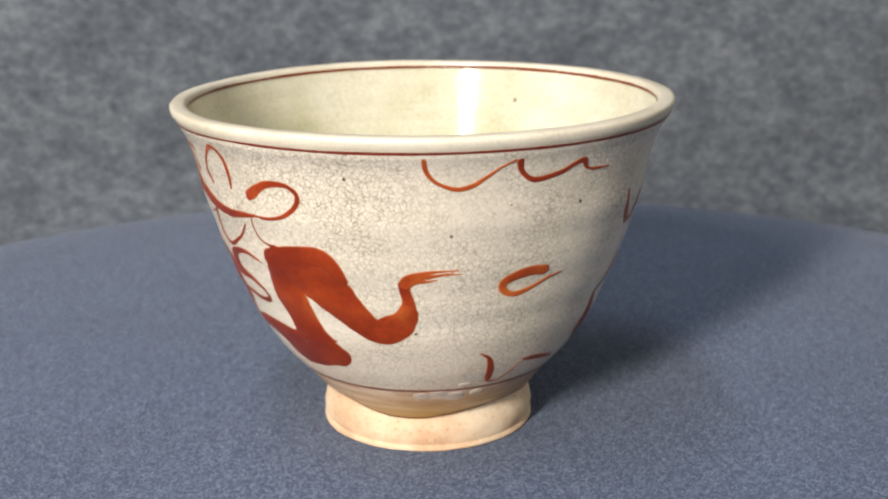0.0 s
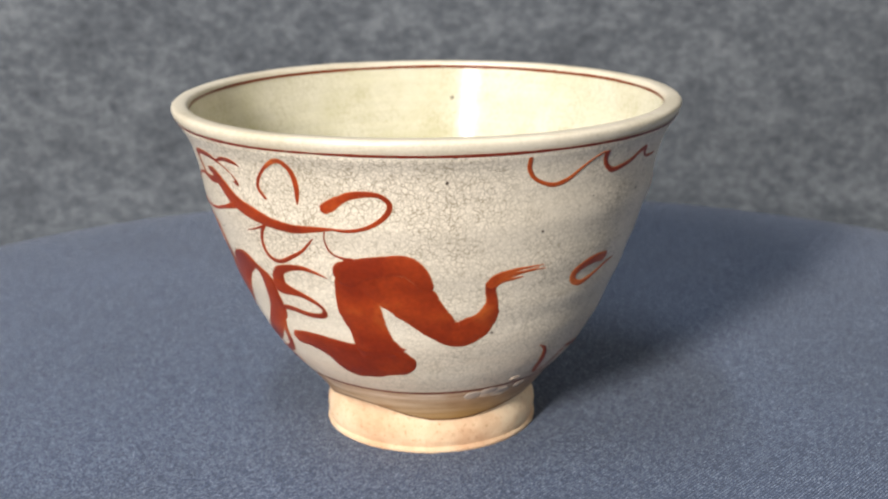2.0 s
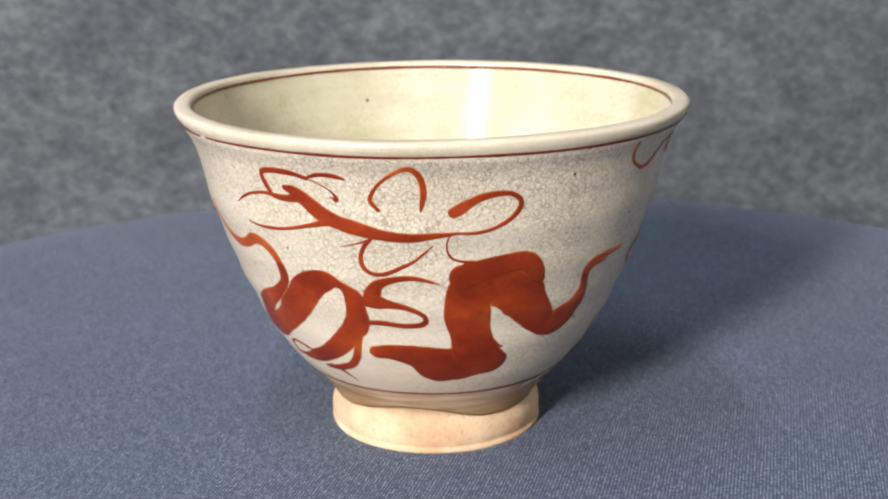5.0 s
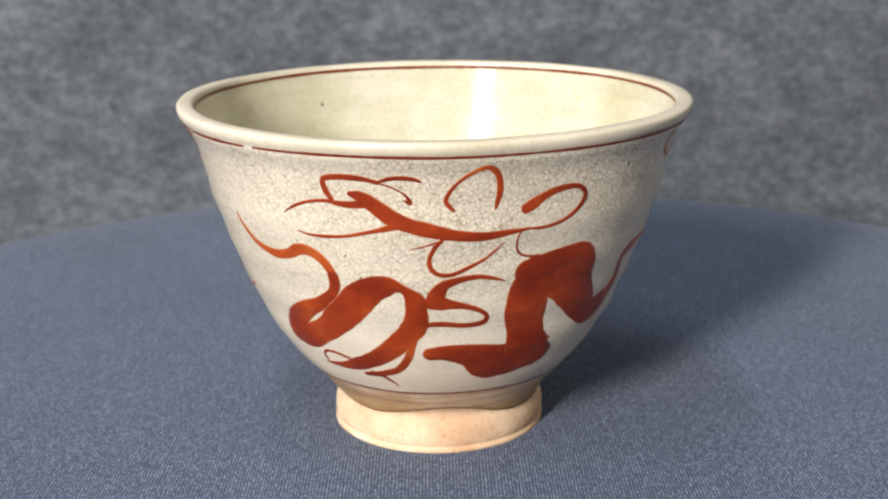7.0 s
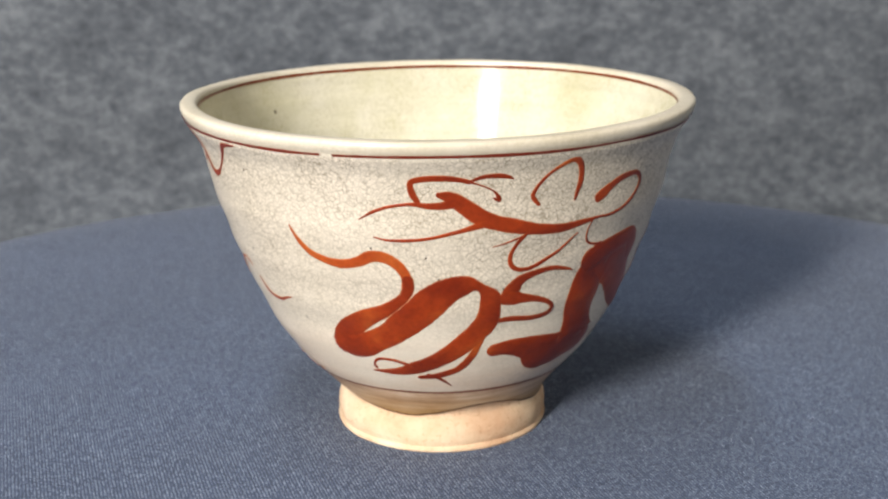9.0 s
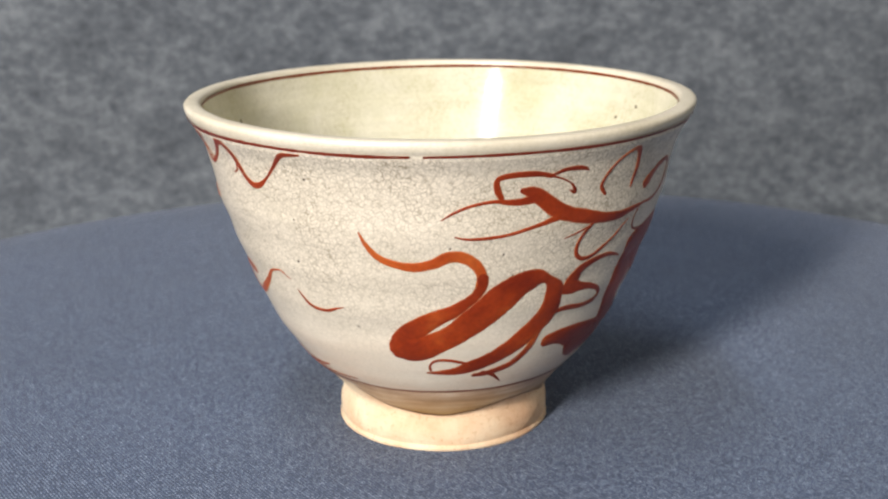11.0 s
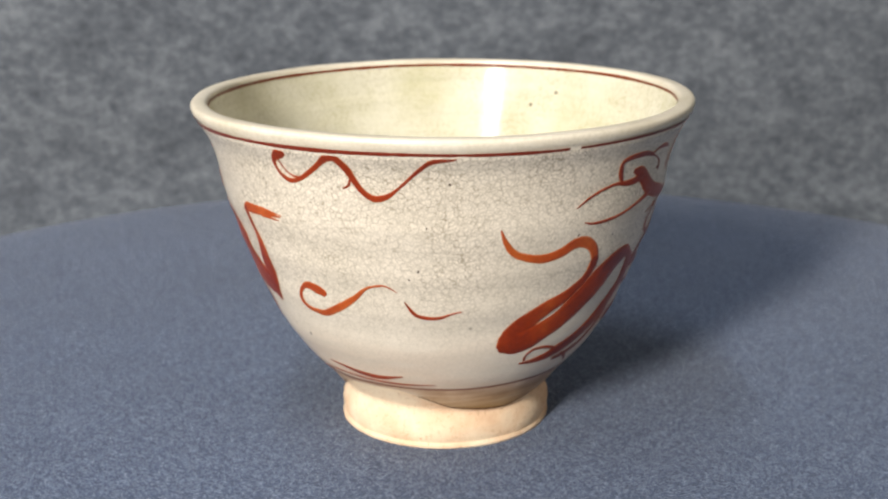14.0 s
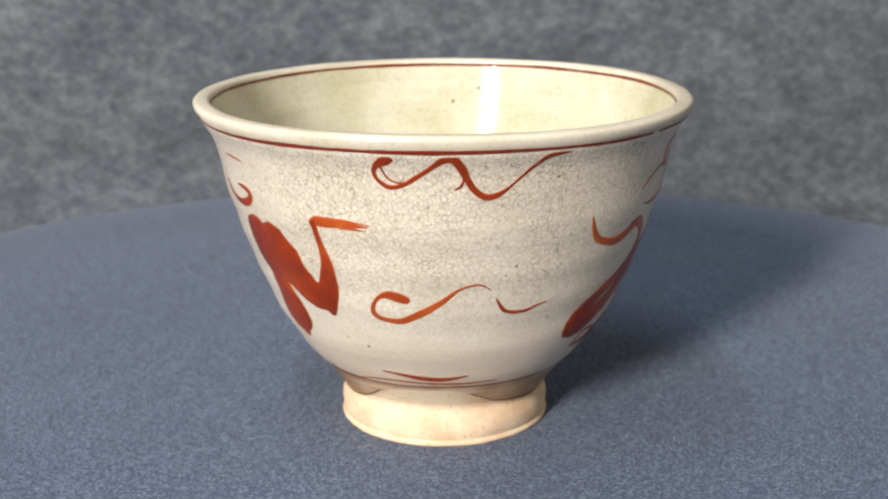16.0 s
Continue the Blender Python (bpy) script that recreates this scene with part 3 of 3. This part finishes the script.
    stroke(bowl, [(78.3, 23.8, 0.5), (85.7, 23.1, 1.3), (93.3, 22.2, 2.0), (100.8, 22, 1.8), (109, 23.1, 0.6)])
    stroke(bowl, [(62.5, 18.9, 0.4), (71, 20.2, 0.6), (80.6, 20.7, 0.8), (94.7, 20.4, 1.0), (109.4, 20.3, 0.9), (120.9, 20.6, 0.4)])
    stroke(bowl, [(69.6, 63.4, 2.2), (70.6, 64.1, 2.6), (73, 64.1, 2.7), (75.8, 64.2, 2.5), (78.4, 64.1, 1.9), (80.4, 64.05, 1.3), (82.2, 64, 0.7), (83.8, 63.9, 0.25)], paint=ORANGE)
    stroke(bowl, [(77, 64.9, 1.0), (79.6, 64.8, 0.8), (82, 64.6, 0.45), (84.4, 64.3, 0.2)], paint=ORANGE)
    stroke(bowl, [(77, 63.4, 1.1), (79.6, 63.3, 0.8), (81.6, 63.1, 0.5), (83.2, 63, 0.2)], paint=ORANGE)
    stroke(bowl, [(69.7, 63.5, 1.9), (70, 61.4, 1.7), (70.4, 57.5, 2.0), (70.8, 53, 3.5), (69.7, 48.6, 5.0), (68.4, 45.1, 5.7), (67.9, 41.2, 3.4)])
    stroke(bowl, [(46.2, 56.6, 11.5), (47.2, 55.7, 15.0), (49.0, 54.4, 17.8), (51.8, 52.6, 18.2), (55.6, 50.5, 15.2), (58.6, 48, 10.8), (61.2, 45.4, 9.0), (64.6, 43.4, 8.4), (67.2, 41.4, 5.2), (67.9, 39.9, 2.2)])
    stroke(bowl, [(46.2, 51, 2.4), (47.2, 48.9, 4.6), (48.4, 46, 6.6), (49.6, 41.3, 8.8), (49.2, 36.4, 11.4), (49, 32.8, 8.6), (49.3, 30.8, 3.2)])
    stroke(bowl, [(33.8, 67.6, 0.5), (35.4, 65.6, 1.0), (38, 64.4, 1.3), (41.8, 63.8, 1.8), (45.6, 64.4, 2.2), (48, 66, 2.2), (47.4, 67.4, 1.8), (44.6, 68.1, 1.1), (42.4, 68.2, 0.5)])
    stroke(bowl, [(40.2, 75.2, 0.4), (44.7, 75.0, 0.6), (48.4, 74.6, 0.3)])
    stroke(bowl, [(255.4, 80.3, 1.05), (255.8, 77.8, 1.11), (257.3, 75.5, 0.89), (259.6, 74.1, 0.91), (262.4, 73.3, 1.19), (265.5, 74, 1.23), (268.4, 75.9, 0.87), (271.1, 77.9, 0.65), (273.8, 79.3, 0.74)], paint=ORANGE)
    stroke(bowl, [(274.9, 79, 1.75), (275.6, 76.8, 1.3), (277.2, 75.1, 1.21), (279.3, 74.2, 1.39), (282.7, 74.6, 1.38), (286.2, 75.5, 1.33), (288.8, 76.8, 1.4), (291, 77.2, 1.7), (291.9, 75.9, 1.16), (293, 75, 0.65), (295.4, 74.6, 0.83), (299.7, 74.5, 0.36)])
    stroke(bowl, [(285.9, 51.8, 2.8), (282.4, 52.1, 2.79), (278.6, 51.6, 2.65), (275.3, 50.2, 2.43), (274.9, 48.5, 2.01), (276.4, 47.1, 1.62), (278.9, 46.6, 1.61), (282, 47.3, 1.33), (285.2, 48.4, 0.98), (288.3, 49.6, 0.86), (291.9, 50.2, 0.35)], paint=ORANGE)
    stroke(bowl, [(272, 30.6, 0.36), (275.3, 28.9, 1.1), (277.1, 25.7, 1.85), (278, 22.1, 1.8), (278.6, 20.9, 1.0)])
    stroke(bowl, [(278.6, 20.7, 0.8), (282.7, 20.7, 0.5), (286, 22.6, 0.35), (289.5, 25.6, 0.4)])
    stroke(bowl, [(290.2, 26.2, 1.1), (295.4, 25.7, 1.8), (300.4, 25, 1.7), (306, 24, 1.2)])
    stroke(bowl, [(312.5, 66.5, 0.5), (313.7, 63.2, 1.2), (315.4, 60.5, 2.4), (317.5, 58, 2.2)])
    stroke(bowl, [(317.5, 57.7, 1.6), (321, 58.1, 1.2), (323, 60.7, 1.0), (322.5, 64.5, 0.6)])
    stroke(bowl, [(316, 39.5, 1.0), (317.5, 36, 3.0), (318.5, 32.5, 5.4), (319.5, 29, 6.0), (321, 26.5, 3.6)])
    stroke(bowl, [(324, 48, 0.6), (321, 44, 0.8), (317, 40, 0.9)])
    for deg, z, size in ((-67.5, 67.4, 0.7), (-98.8, 62.6, 0.6), (-107.6, 37.5, 0.6), (-121.2, 75.5, 0.7), (-85.7, 69.0, 0.4), (76.9, 31.7, 0.7),
                         (118.4, 54.1, 0.6), (125.8, 74.9, 0.6), (120.7, 64.8, 0.4), (116.0, 52.0, 0.4), (189.7, 49.5, 0.5), (173.3, 52.8, 0.5),
                         (170.4, 58.2, 0.5), (157.8, 60.3, 0.5)):
        speck(bowl, deg, z, size)
    for deg, z, wide, high in ((-107.0, 16.6, 2.2, 1.5), (-100.0, 17.0, 2.6, 1.9), (-93.5, 16.2, 2.8, 1.7), (-90.4, 20.4, 1.8, 0.8), (-83.5, 17.0, 1.9, 1.2)):
        drip(bowl, deg, z, wide, high)


def speck(bowl, deg, z, size):
    """A small iron spot burnt through the glaze."""
    bm = bmesh.new()
    mid = bm.verts.new(skin(math.radians(deg), z, 0.46))
    ring = []
    for k in range(10):
        a = 2 * math.pi * k / 10
        w = size * (0.5 + 0.2 * noise.noise((deg, z, k * 0.8)))
        ring.append(bm.verts.new(skin(math.radians(deg) + w * math.cos(a) / girth(z), z + 1.2 * w * math.sin(a), 0.40)))
    for k in range(10):
        bm.faces.new((mid, ring[k], ring[(k + 1) % 10]))
    return part("iron_speck", bm, SPECK, bowl, "dark iron speck")


LUMP = glaze("milky_lump_glaze", (0.46, 0.39, 0.34), (0.36, 0.29, 0.24), 0.1, 0.10)


def drip(bowl, deg, z, wide, high):
    """A shiny lump where the glaze ran and gathered."""
    bm = bmesh.new()
    bmesh.ops.create_uvsphere(bm, u_segments=16, v_segments=10, radius=1)
    for v in bm.verts:
        a = math.radians(deg) + v.co.x * wide / girth(z)
        v.co = skin(a, z + v.co.z * high, 0.26 + 0.42 * v.co.y + 0.12 * noise.noise((v.co.x * 2 + deg, v.co.z * 2, 0)))
    bmesh.ops.recalc_face_normals(bm, faces=bm.faces[:])
    return part("glaze_drip", bm, LUMP, bowl, "shiny lump of run glaze")


# ---------- how the turntable and the bowl on it turn ----------
TURNS = [(0, 15.07), (0.5, 21.13), (1, 24.67), (1.5, 30.50), (2, 35.51), (2.5, 40.29), (3, 43.13), (3.5, 46.04), (4, 51.40), (4.2, 53.58), (6.3, 73.64), (6.5, 74.59), (7, 77.82), (7.5, 81.47), (8, 85.68), (8.5, 90.96), (9, 96.03), (9.2, 97.52), (11.3, 116.84), (11.5, 119.19), (12, 124.46), (12.5, 130.11), (13, 136.02), (13.5, 142.03), (14, 144.77), (14.5, 150.25), (15, 157.59), (15.5, 163.64), (16, 168.61)]
BOWL_AT = (-0.00233, -0.00148)
DISC = (0.0020, -0.0108)
# the bowl rocks a little on the soft fabric (degrees) and settles into it (millimetres)
ROCK_T, ROCK = (0, 0.5, 1, 2, 2.5, 16), (-0.34, -0.24, -0.16, -0.06, 0, 0)
SINK_T, SINK = (0, 2, 2.5, 3, 4, 6.3, 6.5, 7, 7.5, 13, 13.5, 14, 16), (0.1, 0, -0.26, -0.08, 0, -0.2, -0.28, -0.06, 0, 0, -0.18, 0, 0.08)


def motions():
    walk(table_top, [(t, pose(0, 0, 0, 0, 0, a)) for t, a in TURNS])
    rows = []
    for t, a in TURNS:
        c, s = math.cos(radians(a)), math.sin(radians(a))
        tip = float(np.interp(t, ROCK_T, ROCK))
        up = float(np.interp(t, SINK_T, SINK)) * 0.001
        rows.append((t, pose(0, 0, up, tip) @ pose(c * BOWL_AT[0] - s * BOWL_AT[1], s * BOWL_AT[0] + c * BOWL_AT[1], -0.0001, 0, 0, a)))
    walk(tea, rows)


room()
backdrop()
table_top = turntable()
tea = tea_bowl()
decoration(tea)
motions()
